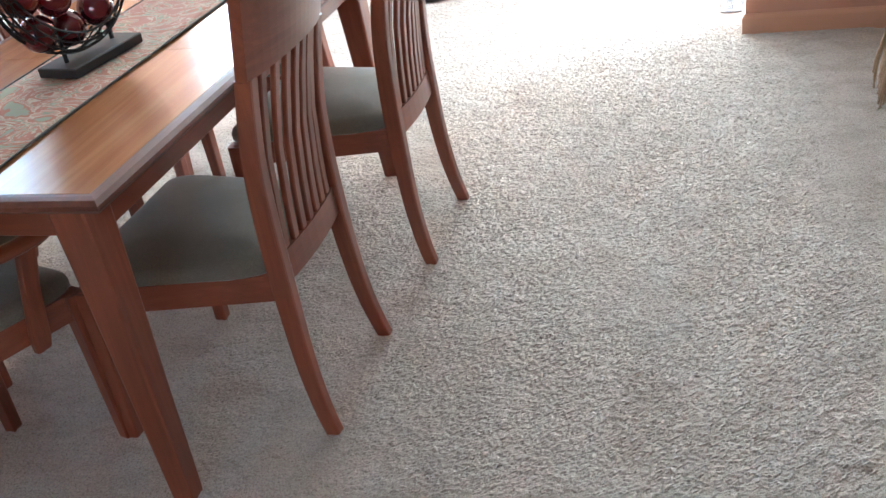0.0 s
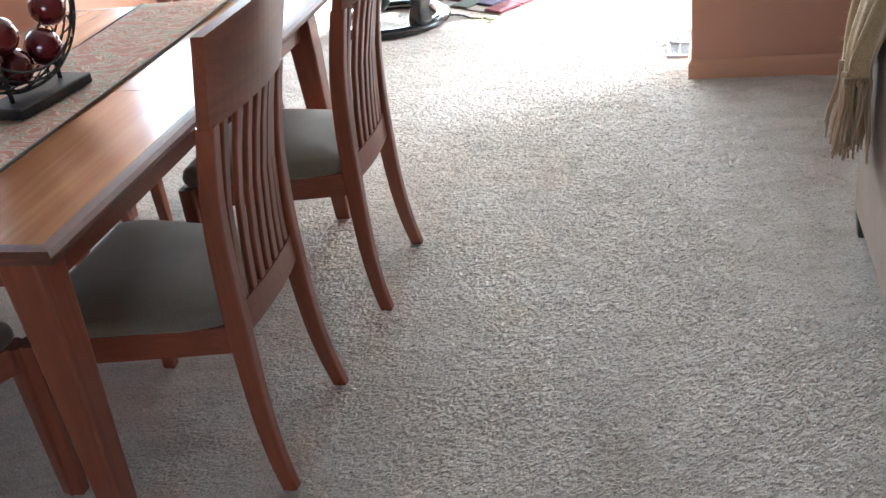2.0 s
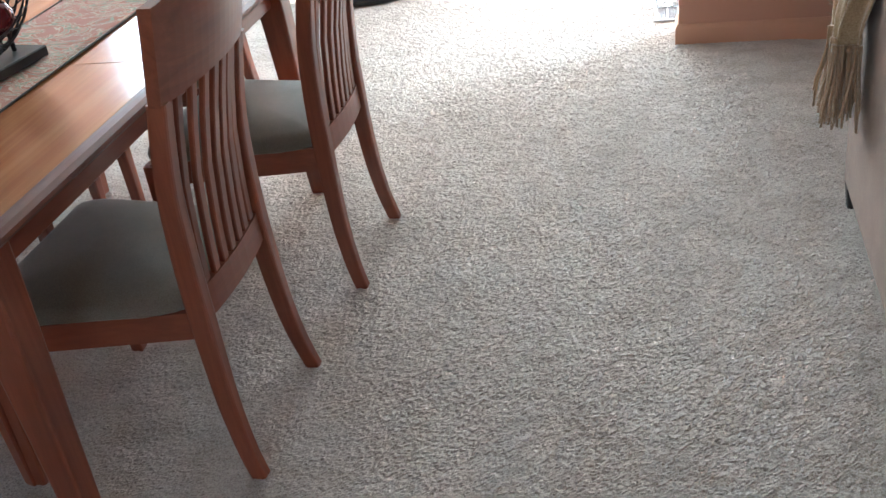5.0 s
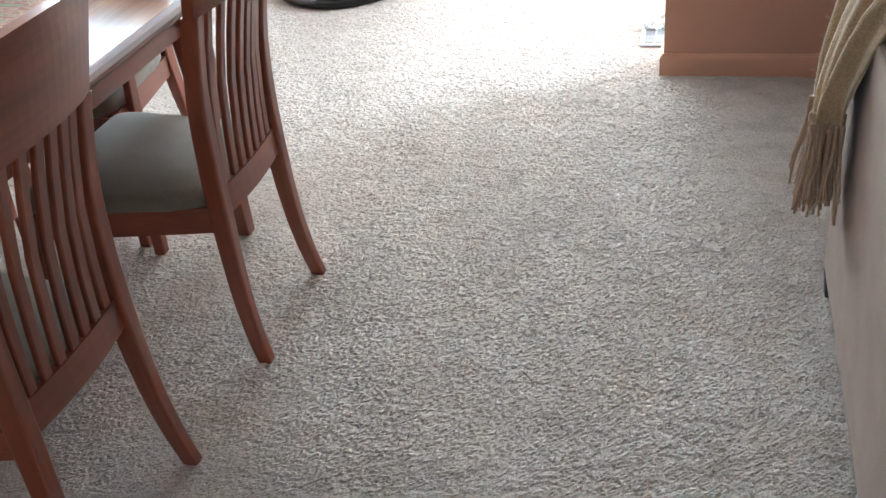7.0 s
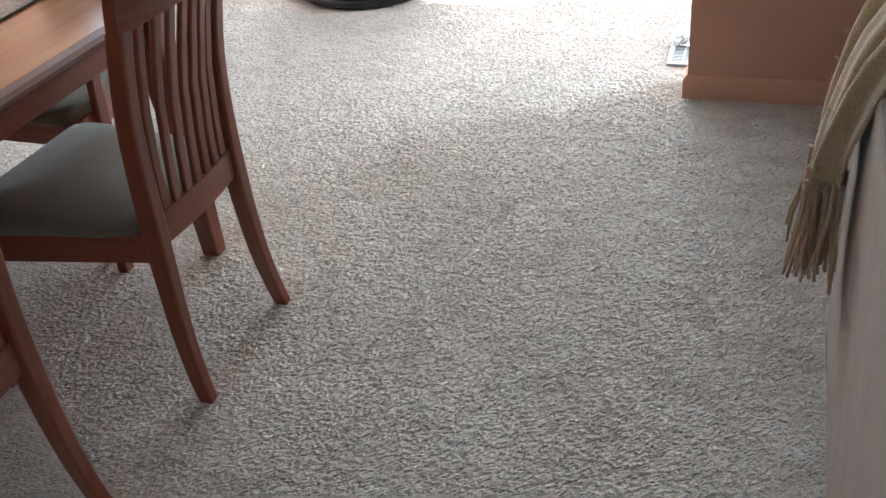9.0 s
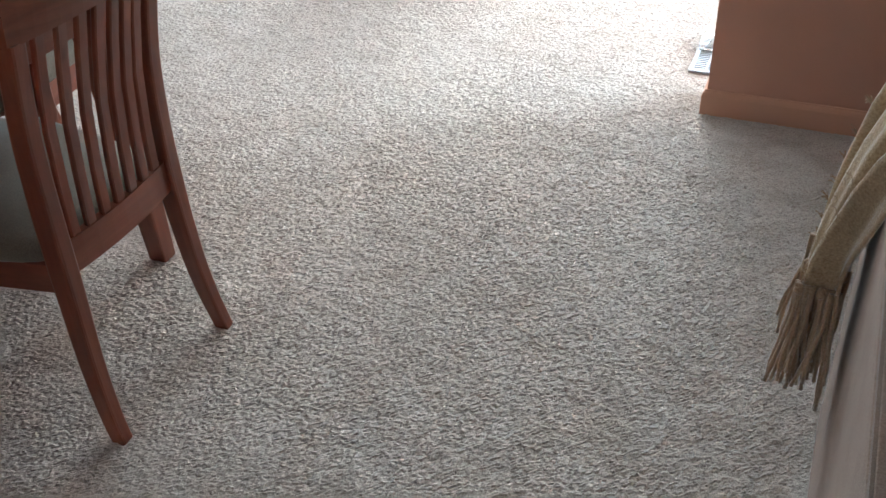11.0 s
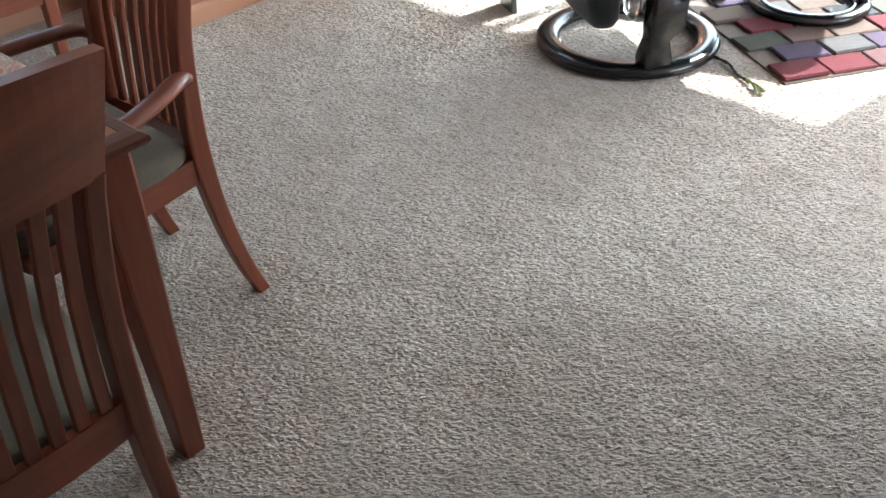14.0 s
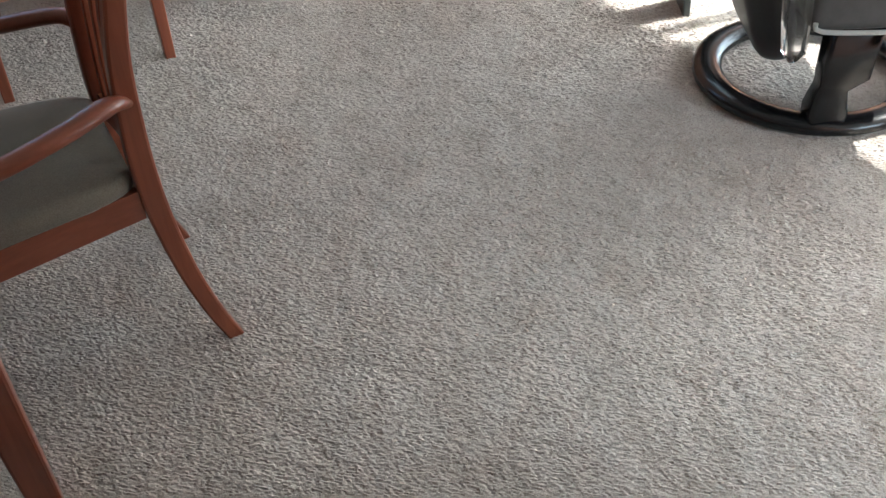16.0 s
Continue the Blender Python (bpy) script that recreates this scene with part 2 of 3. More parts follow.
def loft(rings, closed=True, caps=True, loop=False, bm=None):
    """A skin over rings of points, all of one length."""
    bm = bm or bmesh.new()
    rows = [[bm.verts.new(p) for p in ring] for ring in rings]
    n = len(rows[0])
    pairs = list(zip(rows, rows[1:])) + ([(rows[-1], rows[0])] if loop else [])
    for a, b in pairs:
        for i in range(n if closed else n - 1):
            j = (i + 1) % n
            bm.faces.new((a[i], a[j], b[j], b[i]))
    if caps and closed and not loop:
        bm.faces.new(rows[0][::-1])
        bm.faces.new(rows[-1])
    bmesh.ops.recalc_face_normals(bm, faces=bm.faces[:])
    return bm


def rounded(w, d, r, steps=3):
    """A rounded rectangle of w by d round the origin, as 2D points."""
    pts = []
    for cx, cy, a0 in ((1, 1, 0), (-1, 1, 90), (-1, -1, 180), (1, -1, 270)):
        for k in range(steps + 1):
            a = radians(a0 + 90 * k / steps)
            pts.append((cx * (w / 2 - r) + r * math.cos(a), cy * (d / 2 - r) + r * math.sin(a)))
    return pts


def bar(sections, r=0.25, steps=2):
    """A squared bar through sections (x, y, z, size along x, size along y), with softened edges, cut level."""
    return loft([[(x + px, y + py, z) for px, py in rounded(w, d, min(w, d) * r, steps)] for x, y, z, w, d in sections])


def tube(path, radius, sides=10, flat=1.0, loop=False, caps=True, bm=None):
    """A round tube along a path; radius: one number or one for each point; flat: height over width."""
    pts = [Vector(p) for p in path]
    n = len(pts)
    rings = []
    for i, p in enumerate(pts):
        a = pts[(i - 1) % n] if loop else pts[max(i - 1, 0)]
        b = pts[(i + 1) % n] if loop else pts[min(i + 1, n - 1)]
        t = (b - a).normalized()
        up = Vector((0, 0, 1)) if abs(t.z) < 0.93 else Vector((1, 0, 0))
        side = t.cross(up).normalized()
        up = side.cross(t).normalized()
        rad = radius[i] if hasattr(radius, "__len__") else radius
        rings.append([p + side * (rad * math.cos(q)) + up * (rad * flat * math.sin(q))
                      for q in (2 * math.pi * k / sides for k in range(sides))])
    return loft(rings, caps=caps, loop=loop, bm=bm)


def spline(points, steps=6):
    """Points on a smooth curve through those given."""
    p = [Vector(q) for q in points]
    out = []
    for i in range(len(p) - 1):
        a, b, c, d = p[max(i - 1, 0)], p[i], p[i + 1], p[min(i + 2, len(p) - 1)]
        for k in range(steps):
            t = k / steps
            out.append(0.5 * (2 * b + (c - a) * t + (2 * a - 5 * b + 4 * c - d) * t * t + (3 * b - a - 3 * c + d) * t ** 3))
    out.append(p[-1])
    return out


def ball(center, r, u=20, v=12, squash=1.0):
    bm = bmesh.new()
    bmesh.ops.create_uvsphere(bm, u_segments=u, v_segments=v, radius=r)
    for w in bm.verts:
        w.co = Vector((w.co.x, w.co.y, w.co.z * squash)) + Vector(center)
    return bm


def cushion(w0, w1, length, z0, z1, crown, r=0.05, front=-1):
    """A padded seat, w0 wide behind (x = 0) and w1 wide in front (x = front * length), domed by crown."""
    rings, n = [], 9
    h = z1 - z0
    prof = [(0.0, 0.985), (0.15, 1.0), (0.5, 1.004), (0.75, 0.99), (0.92, 0.955), (1.0, 0.90)]
    base = rounded(length, 1.0, 0.09, 4)
    for f, s in prof:
        ring = []
        for px, py in base:
            k = (px + length / 2) / length           # 0 behind to 1 in front
            x = front * (length / 2 + px * s)
            ring.append((x, py * s * (w0 + (w1 - w0) * k), z0 + h * f))
        rings.append(ring)
    for s in (0.7, 0.45, 0.2):
        ring = []
        for px, py in base:
            k = (px + length / 2) / length
            ring.append((front * (length / 2 + px * s), py * s * (w0 + (w1 - w0) * k), z1 + crown * (1 - s * s)))
        rings.append(ring)
    return loft(rings)


# ---- rooms ----
tagged(part("floor", box((-2.8, -4.6, -0.1), (4.2, 5.4, 0.0)), CARPET), "beige textured wall-to-wall carpet, worn in places", "floor", kind="structure")
tagged(part("ground", box((-400, -400, -0.6), (400, 400, -0.3)), GRASS), kind="structure")
tagged(part("ceiling", box((-2.8, -4.6, 2.5), (4.2, 5.4, 2.6)), CEIL), kind="structure")


def wall_with_openings(name, axis, at, thick, span, openings, label=""):
    """A wall along axis 'x' or 'y', 2.5 m high, with openings (from, to, sill, head)."""
    bm = bmesh.new()

    def block(a, b, z0, z1):
        if b - a < 0.001 or z1 - z0 < 0.001:
            return
        if axis == "x":
            box((a, at, z0), (b, at + thick, z1), bm=bm)
        else:
            box((at, a, z0), (at + thick, b, z1), bm=bm)
    edge = span[0]
    for a, b, s, h in sorted(openings):
        block(edge, a, 0, 2.5)
        block(a, b, 0, s)
        block(a, b, h, 2.5)
        edge = b
    block(edge, span[1], 0, 2.5)
    return tagged(part(name, bm, WALL), label, "wall", kind="structure")


FAR = [(-1.90, 0.75, 0.08, 2.36)]
wall_with_openings("wall_north", "x", 5.2, 0.2, (-2.8, 4.2), FAR)
wall_with_openings("wall_living_west", "y", -2.23, 0.18, (1.715, 5.2), [(2.4, 3.95, 1.05, 2.40)], "terracotta wall beside the living area")
wall_with_openings("wall_stub_west", "x", 1.595, 0.12, (-2.62, -2.05), [], "short terracotta wall return between the rooms")
wall_with_openings("wall_dining_west", "y", -2.80, 0.18, (-4.6, 1.715), [(0.20, 1.50, 0.95, 2.25)])
wall_with_openings("wall_stub_east", "x", 1.552, 0.13, (0.985, 4.02), [], "terracotta painted wall end beside the open passage")
wall_with_openings("wall_east", "y", 4.02, 0.18, (-4.6, 5.2), [(2.6, 4.5, 0.8, 2.2)])
# unseen wall; its opening is made up to let the fill in
wall_with_openings("wall_south", "x", -4.6, 0.2, (-2.62, 4.02), [(-0.6, 1.2, 0.9, 2.15)])


def baseboard(name, path, inward):
    """A moulded board, 88 mm high, along a path on the floor; inward: the side (1 left, -1 right of the way) on which it stands proud."""
    prof = [(0, 0.0), (0.014, 0.0), (0.014, 0.070), (0.011, 0.078), (0.006, 0.084), (0.005, 0.088), (0, 0.088)]
    pts = [Vector((*p, 0)) for p in path]
    rings = []
    for i, p in enumerate(pts):
        d0 = (pts[i] - pts[i - 1]).normalized() if i else None
        d1 = (pts[i + 1] - pts[i]).normalized() if i < len(pts) - 1 else None
        n0 = Vector((-d0.y, d0.x, 0)) * inward if d0 else None
        n1 = Vector((-d1.y, d1.x, 0)) * inward if d1 else None
        off = (n0 + n1) / (1 + n0.dot(n1)) if n0 and n1 else (n0 or n1)
        rings.append([p + off * (o + 0.0005) + Vector((0, 0, z)) for o, z in prof])
    return tagged(part(name, loft(rings), TRIM), "terracotta painted baseboard with an eased top edge", "baseboard", kind="structure")


baseboard("baseboard_east", [(4.02, 1.552), (0.985, 1.552), (0.985, 1.682), (4.02, 1.682)], 1)
baseboard("baseboard_west", [(-2.05, 5.2), (-2.05, 1.595), (-2.62, 1.595), (-2.62, -4.6)], 1)


def window(name, axis, at, a, b, sill, head, panes=2):
    """A window or glazed door in an opening: frame, mullions, panes of glass."""
    w = thing(name, Matrix.Identity(4), "white framed window with clear panes", "window", kind="structure")

    def put(nm, u0, u1, z0, z1, d0, d1, mat):
        lo, hi = ((u0, at + d0, z0), (u1, at + d1, z1)) if axis == "x" else ((at + d0, u0, z0), (at + d1, u1, z1))
        return part(nm, box(lo, hi), mat, w)
    f = 0.05
    put("frame", a, b, sill, sill + f, 0, 0.06, FRAME)
    put("frame", a, b, head - f, head, 0, 0.06, FRAME)
    step = (b - a) / panes
    for i in range(panes + 1):
        u = a + i * step
        put("mullion", max(a, u - f / 2), min(b, u + f / 2), sill + f, head - f, 0, 0.06, FRAME)
    for i in range(panes):
        g = put("pane", a + i * step + f / 2, a + (i + 1) * step - f / 2, sill + f, head - f, 0.027, 0.033, GLASS)
        g.visible_shadow = False
    return w


window("window_1", "x", 5.27, -1.90, 0.75, 0.08, 2.36, 2)
window("window_2", "y", -2.17, 2.4, 3.95, 1.05, 2.40, 2)
window("window_3", "y", -2.74, 0.20, 1.50, 0.95, 2.25, 1)
window("window_4", "y", 4.08, 2.6, 4.5, 0.8, 2.2, 2)
# made-up window for the south fill, never in view
window("added_window_5", "x", -4.53, -0.6, 1.2, 0.9, 2.15, 2)


# ---- dining table ----
TX0, TX1, TY0, TY1, TZ = -1.09, -0.140, -1.318, 0.342, 0.775


def dining_table():
    t = thing("dining_table", pose((TX0 + TX1) / 2, (TY0 + TY1) / 2, 0), "polished cherry dining table with tapered legs on carpet", "dining table")
    w, l = (TX1 - TX0) / 2, (TY1 - TY0) / 2
    for y0, y1 in ((-l, -0.0008), (0.0008, l)):
        part("top_leaf", box((-w + 0.035, max(y0, -l + 0.035), TZ - 0.022), (w - 0.035, min(y1, l - 0.035), TZ), 0.0012, 1), TOP_WOOD, t)
    edge = [(0.0, -0.024), (0.0, 0.0), (-0.010, 0.0), (-0.024, -0.002), (-0.034, -0.010), (-0.036, -0.018), (-0.030, -0.026), (-0.012, -0.028)]
    for sx, sy, nm in ((1, 0, "edge_long"), (-1, 0, "edge_long"), (0, 1, "edge_short"), (0, -1, "edge_short")):
        rings = []
        for k in (-1, 1):
            ring = []
            for o, z in edge:
                d = 0.0345 + o
                if sx:
                    ring.append((sx * (w - d), k * (l - d), TZ + z))
                else:
                    ring.append((k * (w - d), sy * (l - d), TZ + z))
            rings.append(ring)
        part(nm, loft(rings), EDGE_WOOD, t, "dark moulded table edge")
    for sx in (-1, 1):
        part("apron", box((sx * (w - 0.085) - 0.011, -l + 0.10, TZ - 0.115), (sx * (w - 0.085) + 0.011, l - 0.10, TZ - 0.026), 0.002, 1), WOOD_Y, t)
    for sy in (-1, 1):
        part("apron", box((-w + 0.10, sy * (l - 0.085) - 0.011, TZ - 0.115), (w - 0.10, sy * (l - 0.085) + 0.011, TZ - 0.026), 0.002, 1), WOOD_X, t)
    for sx in (-1, 1):
        for sy in (-1, 1):
            secs = []
            for z, o, s in ((0.0, 0.036, 0.046), (0.012, 0.036, 0.050), (0.30, 0.040, 0.064), (0.60, 0.042, 0.080), (TZ - 0.03, 0.046, 0.088)):
                secs.append((sx * (w - o - s / 2), sy * (l - o * 0.3 - s / 2), z, s, s))
            part("leg", bar(secs, 0.10), WOOD_Z, t, smooth=False)
    return t


dining_table()


def table_runner():
    """A woven runner along the table that hangs over both ends."""
    r = thing("table_runner", pose(-0.618, (TY0 + TY1) / 2, 0), "floral red, green and cream woven runner on the table", "table runner")
    l, hang = (TY1 - TY0) / 2 + 0.004, 0.17
    way = [(-l - 0.006, TZ - hang), (-l - 0.005, TZ - 0.03), (-l, TZ + 0.002)] + [(-l + 2 * l * k / 24, TZ + 0.0045) for k in range(1, 24)] \
        + [(l, TZ + 0.002), (l + 0.005, TZ - 0.03), (l + 0.006, TZ - hang)]

    def strip(x0, x1, lift, n):
        rows = []
        for y, z in way:
            wob = 0.004 * math.sin(y * 5.0)
            rows.append([(x0 + (x1 - x0) * k / n + wob, y, z + lift + 0.0012 * math.sin(k * 1.7 + y * 9)) for k in range(n + 1)])
        bm = loft(rows, closed=False, caps=False)
        bmesh.ops.solidify(bm, geom=bm.faces[:], thickness=0.003)
        return bm
    part("cloth", strip(-0.156, 0.156, 0.0, 8), RUNNER, r, smooth=True)
    for s in (-1, 1):
        part("binding", strip(s * 0.157 - 0.004, s * 0.157 + 0.004, 0.0008, 1), RUNNER_EDGE, r, "dark bound edge", smooth=True)
    return r


table_runner()


def ornament_stand():
    """A crescent basket of iron wire on two posts over a black plinth, with red glass balls in it."""
    s = thing("ornament_stand", pose(-0.616, -0.553, TZ + 0.0085, 0, 0, -9), "black wire crescent basket on a plinth on the runner", "centerpiece")
    part("plinth", box((-0.062, -0.132, 0.0), (0.062, 0.132, 0.026), 0.003, 1), BASE_BLACK, s)
    mid, rad = Vector((0, -0.02, 0.285)), 0.205
    for y in (-0.088, 0.088):
        a = math.acos(min(1, abs(y) / rad))
        part("post", tube([(0, y, 0.024), (0, y, mid.z - rad * math.sin(a) - 0.01)], 0.006, 8), IRON, s)

    def crescent(q, out):
        """A point at angle q round the crescent, out across its section (radians)."""
        wide = 0.062 * max(0.0, math.cos((q - math.radians(270)) * 0.92)) ** 0.7 + 0.002
        r = rad - wide * 0.25 + wide * 0.9 * math.cos(out)
        return Vector((wide * math.sin(out), mid.y + r * math.cos(q), mid.z + r * math.sin(q)))
    q0, q1 = math.radians(188), math.radians(352)
    for out in [-1.5, -1.05, -0.6, -0.2, 0.2, 0.6, 1.05, 1.5]:
        part("long_wire", tube([crescent(q0 + (q1 - q0) * k / 26, out) for k in range(27)], 0.0030, 6), IRON, s)
    for i in range(1, 24):
        q = q0 + (q1 - q0) * i / 24
        part("hoop", tube([crescent(q + 0.09 * math.sin(1.7 * k + 2.3 * i), -1.5 + 3.0 * k / 8) for k in range(9)], 0.002, 5), IRON, s)
    for q in (q0, q1):
        part("tip", tube([crescent(q, 0), crescent(q, 0) + Vector((0, 0, 0.035)), crescent(q, 0) + Vector((0, 0.012 if q > 4 else -0.012, 0.055))], [0.004, 0.0035, 0.002], 6), IRON, s)
    turn = s.matrix_basis
    rows = [(0.115, 0.0, -0.085), (0.052, 0.010, -0.165), (-0.040, -0.008, -0.186), (-0.075, 0.010, -0.098), (-0.140, -0.004, -0.166), (-0.168, 0.004, -0.070)]
    for y, x, z in rows:
        c = turn @ Vector((x, y, mid.z + z))
        o = thing("glass_ball", pose(*c), "shiny dark red glass ball in the wire basket", "ornament", "ornament balls")
        part("ball", ball((0, 0, 0), 0.046), RED_GLASS, o, smooth=True)
    return s


ornament_stand()


# ---- chairs ----
BACK = [(0.0, 0.003, 0.200), (0.05, -0.010, 0.197), (0.11, -0.022, 0.192), (0.20, -0.034, 0.186), (0.32, -0.042, 0.179), (0.44, -0.046, 0.175), (0.56, -0.046, 0.174),
        (0.70, -0.038, 0.176), (0.82, -0.018, 0.180), (0.89, -0.003, 0.184), (1.09, 0.042, 0.206)]


def back_at(z, profile):
    """Where the back stands at a height: x, and half its width."""
    for (z0, x0, y0), (z1, x1, y1) in zip(profile, profile[1:]):
        if z <= z1:
            k = (z - z0) / (z1 - z0)
            return x0 + (x1 - x0) * k, y0 + (y1 - y0) * k
    return profile[-1][1:]


def dining_chair(name, label, m, group, arms=False):
    """Faces -x; its origin lies on the floor between the back feet."""
    c = thing(name, m, label, "chair", group)
    # an armchair's feet are swept further back
    profile = [(z, x + (0.046 * max(0.0, 1 - z / 0.42) ** 1.3 if arms else 0.0), y) for z, x, y in BACK]
    smooth_back = spline([(x, y, z) for z, x, y in profile], 3)
    for s in (-1, 1):
        secs = []
        for p in smooth_back:
            if p.z > 0.90:
                break
            k = min(1, p.z / 0.4)
            secs.append((p.x, s * p.y, p.z, 0.036 + 0.012 * k - 0.010 * max(0, (p.z - 0.5) / 0.45), 0.030 + 0.008 * k))
        part("back_leg", bar(secs, 0.16), WOOD_Z, c)
    # crest: a broad board, bowed backwards, with a gently arched top
    rings, n = [], 16
    for i in range(n + 1):
        u = -1 + 2 * i / n
        ring = []
        bow = 0.034 * (1 - u * u)
        for z, top in ((0.885, 0), (0.95, 0), (1.02, 0), (1.072, 1)):
            x, y = back_at(z, profile)
            zz = z + (0.018 * (1 - u * u) if top else 0) + (0.010 * (1 - u * u) if z < 0.89 else 0)
            ring.append((x + bow - 0.013, u * (y + 0.019), zz))
        for z, top in ((1.072, 1), (1.02, 0), (0.95, 0), (0.885, 0)):
            x, y = back_at(z, profile)
            zz = z + (0.018 * (1 - u * u) if top else 0) + (0.010 * (1 - u * u) if z < 0.89 else 0)
            ring.append((x + bow + 0.013, u * (y + 0.019), zz))
        rings.append(ring)
    part("crest_rail", loft(rings), WOOD_Y, c)
    # lower rail
    rings = []
    for i in range(9):
        u = -1 + i / 4
        bow = 0.012 * (1 - u * u)
        ring = []
        for z, dx in ((0.400, -0.010), (0.472, -0.010), (0.472, 0.010), (0.400, 0.010)):
            x, y = back_at(z, profile)
            ring.append((x + bow + dx, u * (y - 0.012), z))
        rings.append(ring)
    part("lower_rail", loft(rings), WOOD_Y, c)
    for i in range(7):
        u = (i - 3) / 3.85
        secs = []
        for k in range(9):
            z = 0.460 + (0.930 - 0.460) * k / 8
            x, y = back_at(z, profile)
            bow = (1 - u * u) * (0.012 + 0.022 * k / 8)
            secs.append((x + bow, u * (y - 0.010), z, 0.013, 0.026))
        part("slat", bar(secs, 0.2, 1), WOOD_Z, c)
    # seat frame
    for s in (-1, 1):
        a, b = Vector((-0.068, s * 0.176, 0)), Vector((-0.512, s * 0.252, 0))
        side = Vector((b.y - a.y, a.x - b.x, 0)).normalized() * 0.011
        rings = [[p + side + Vector((0, 0, 0.365)), p - side + Vector((0, 0, 0.365)), p - side + Vector((0, 0, 0.430)), p + side + Vector((0, 0, 0.430))] for p in (a, b)]
        part("side_rail", loft(rings), WOOD_X, c)
        part("front_leg", bar([(-0.512, s * 0.253, 0, 0.030, 0.030), (-0.512, s * 0.253, 0.01, 0.033, 0.033), (-0.508, s * 0.252, 0.25, 0.040, 0.040), (-0.505, s * 0.250, 0.428, 0.046, 0.046)], 0.12), WOOD_Z, c)
    part("front_rail", box((-0.520, -0.228, 0.365), (-0.498, 0.228, 0.430), 0.002, 1), WOOD_Y, c)
    seat = part("seat", cushion(0.385, 0.525, 0.462, 0.428, 0.474, 0.024), SEAT, c, smooth=True)
    seat.location = (-0.068, 0, 0)
    if arms:
        for s in (-1, 1):
            way = spline([(-0.046, s * 0.184, 0.622), (-0.080, s * 0.212, 0.640), (-0.17, s * 0.250, 0.632), (-0.29, s * 0.282, 0.620), (-0.41, s * 0.298, 0.615), (-0.510, s * 0.292, 0.618)], 5)
            rad = [0.017 + 0.008 * min(1, i / 6) for i in range(len(way))]
            part("arm", tube(way, rad, 12, 0.66), WOOD_X, c, smooth=True)
            part("arm_post", bar([(-0.395, s * 0.250, 0.345, 0.036, 0.022), (-0.398, s * 0.252, 0.372, 0.046, 0.024), (-0.412, s * 0.268, 0.50, 0.040, 0.024), (-0.425, s * 0.292, 0.612, 0.046, 0.024)], 0.2), WOOD_Z, c)
    return c


SIDE = "cherry dining chair with slatted back and olive seat, beside the table"
chair = dining_chair("dining_chair", SIDE, pose(0.101, -0.080, 0), "dining chairs")
copy_thing(chair, pose(0.066, -0.842, 0))
copy_thing(chair, pose(-1.32, -0.07, 0, 0, 0, 180))
copy_thing(chair, pose(-1.31, -0.84, 0, 0, 0, 179))
spare = copy_thing(chair, pose(-2.365, 0.825, 0, 0, 0, 178))
tagged(spare, "cherry dining chair with slatted back standing by the wall", "chair")
arm_chair = dining_chair("dining_armchair", "cherry dining armchair with curved arms at the table end", pose(-0.717, 0.732, 0, 0, 0, 88.3), "dining armchairs", True)
copy_thing(arm_chair, pose(-0.865, -1.505, 0, 0, 0, -108))


# ---- sofa and throw ----
def sofa():
    s = thing("sofa", pose(1.442, 0.200, 0), "beige linen sofa seen from behind, on low dark legs", "sofa")
    L = 2.05
    part("back", box((0.0, -L, 0.066), (0.22, 0.0, 0.78), 0.022, 3), SOFA, s, smooth=False)
    part("seat_base", box((0.222, -L + 0.19, 0.075), (0.93, -0.19, 0.30), 0.02, 2), SOFA, s)
    for y0, y1 in ((-0.185, -0.004), (-L + 0.004, -L + 0.185)):
        part("arm", box((0.222, y0, 0.06), (0.95, y1, 0.60), 0.05, 3), SOFA, s)
    for i in range(2):
        y1 = -0.195 - i * 0.835
        part("seat_cushion", box((0.30, y1 - 0.825, 0.302), (0.95, y1, 0.45), 0.05, 3), SOFA, s)
        part("back_cushion", box((0.224, y1 - 0.825, 0.44), (0.40, y1, 0.80), 0.06, 3), SOFA, s)
    part("piping", tube([(0.008, -L + 0.03, 0.772), (0.008, -0.03, 0.772)], 0.005, 8), PIPING, s, "darker welt along the top")
    for x in (0.026, 0.88):
        for y in (-0.05, -L + 0.05):
            part("leg", bar([(x, y, 0, 0.035, 0.035), (x, y, 0.07, 0.05, 0.05)], 0.15), SOFA_DARK, s)
    return s


sofa()


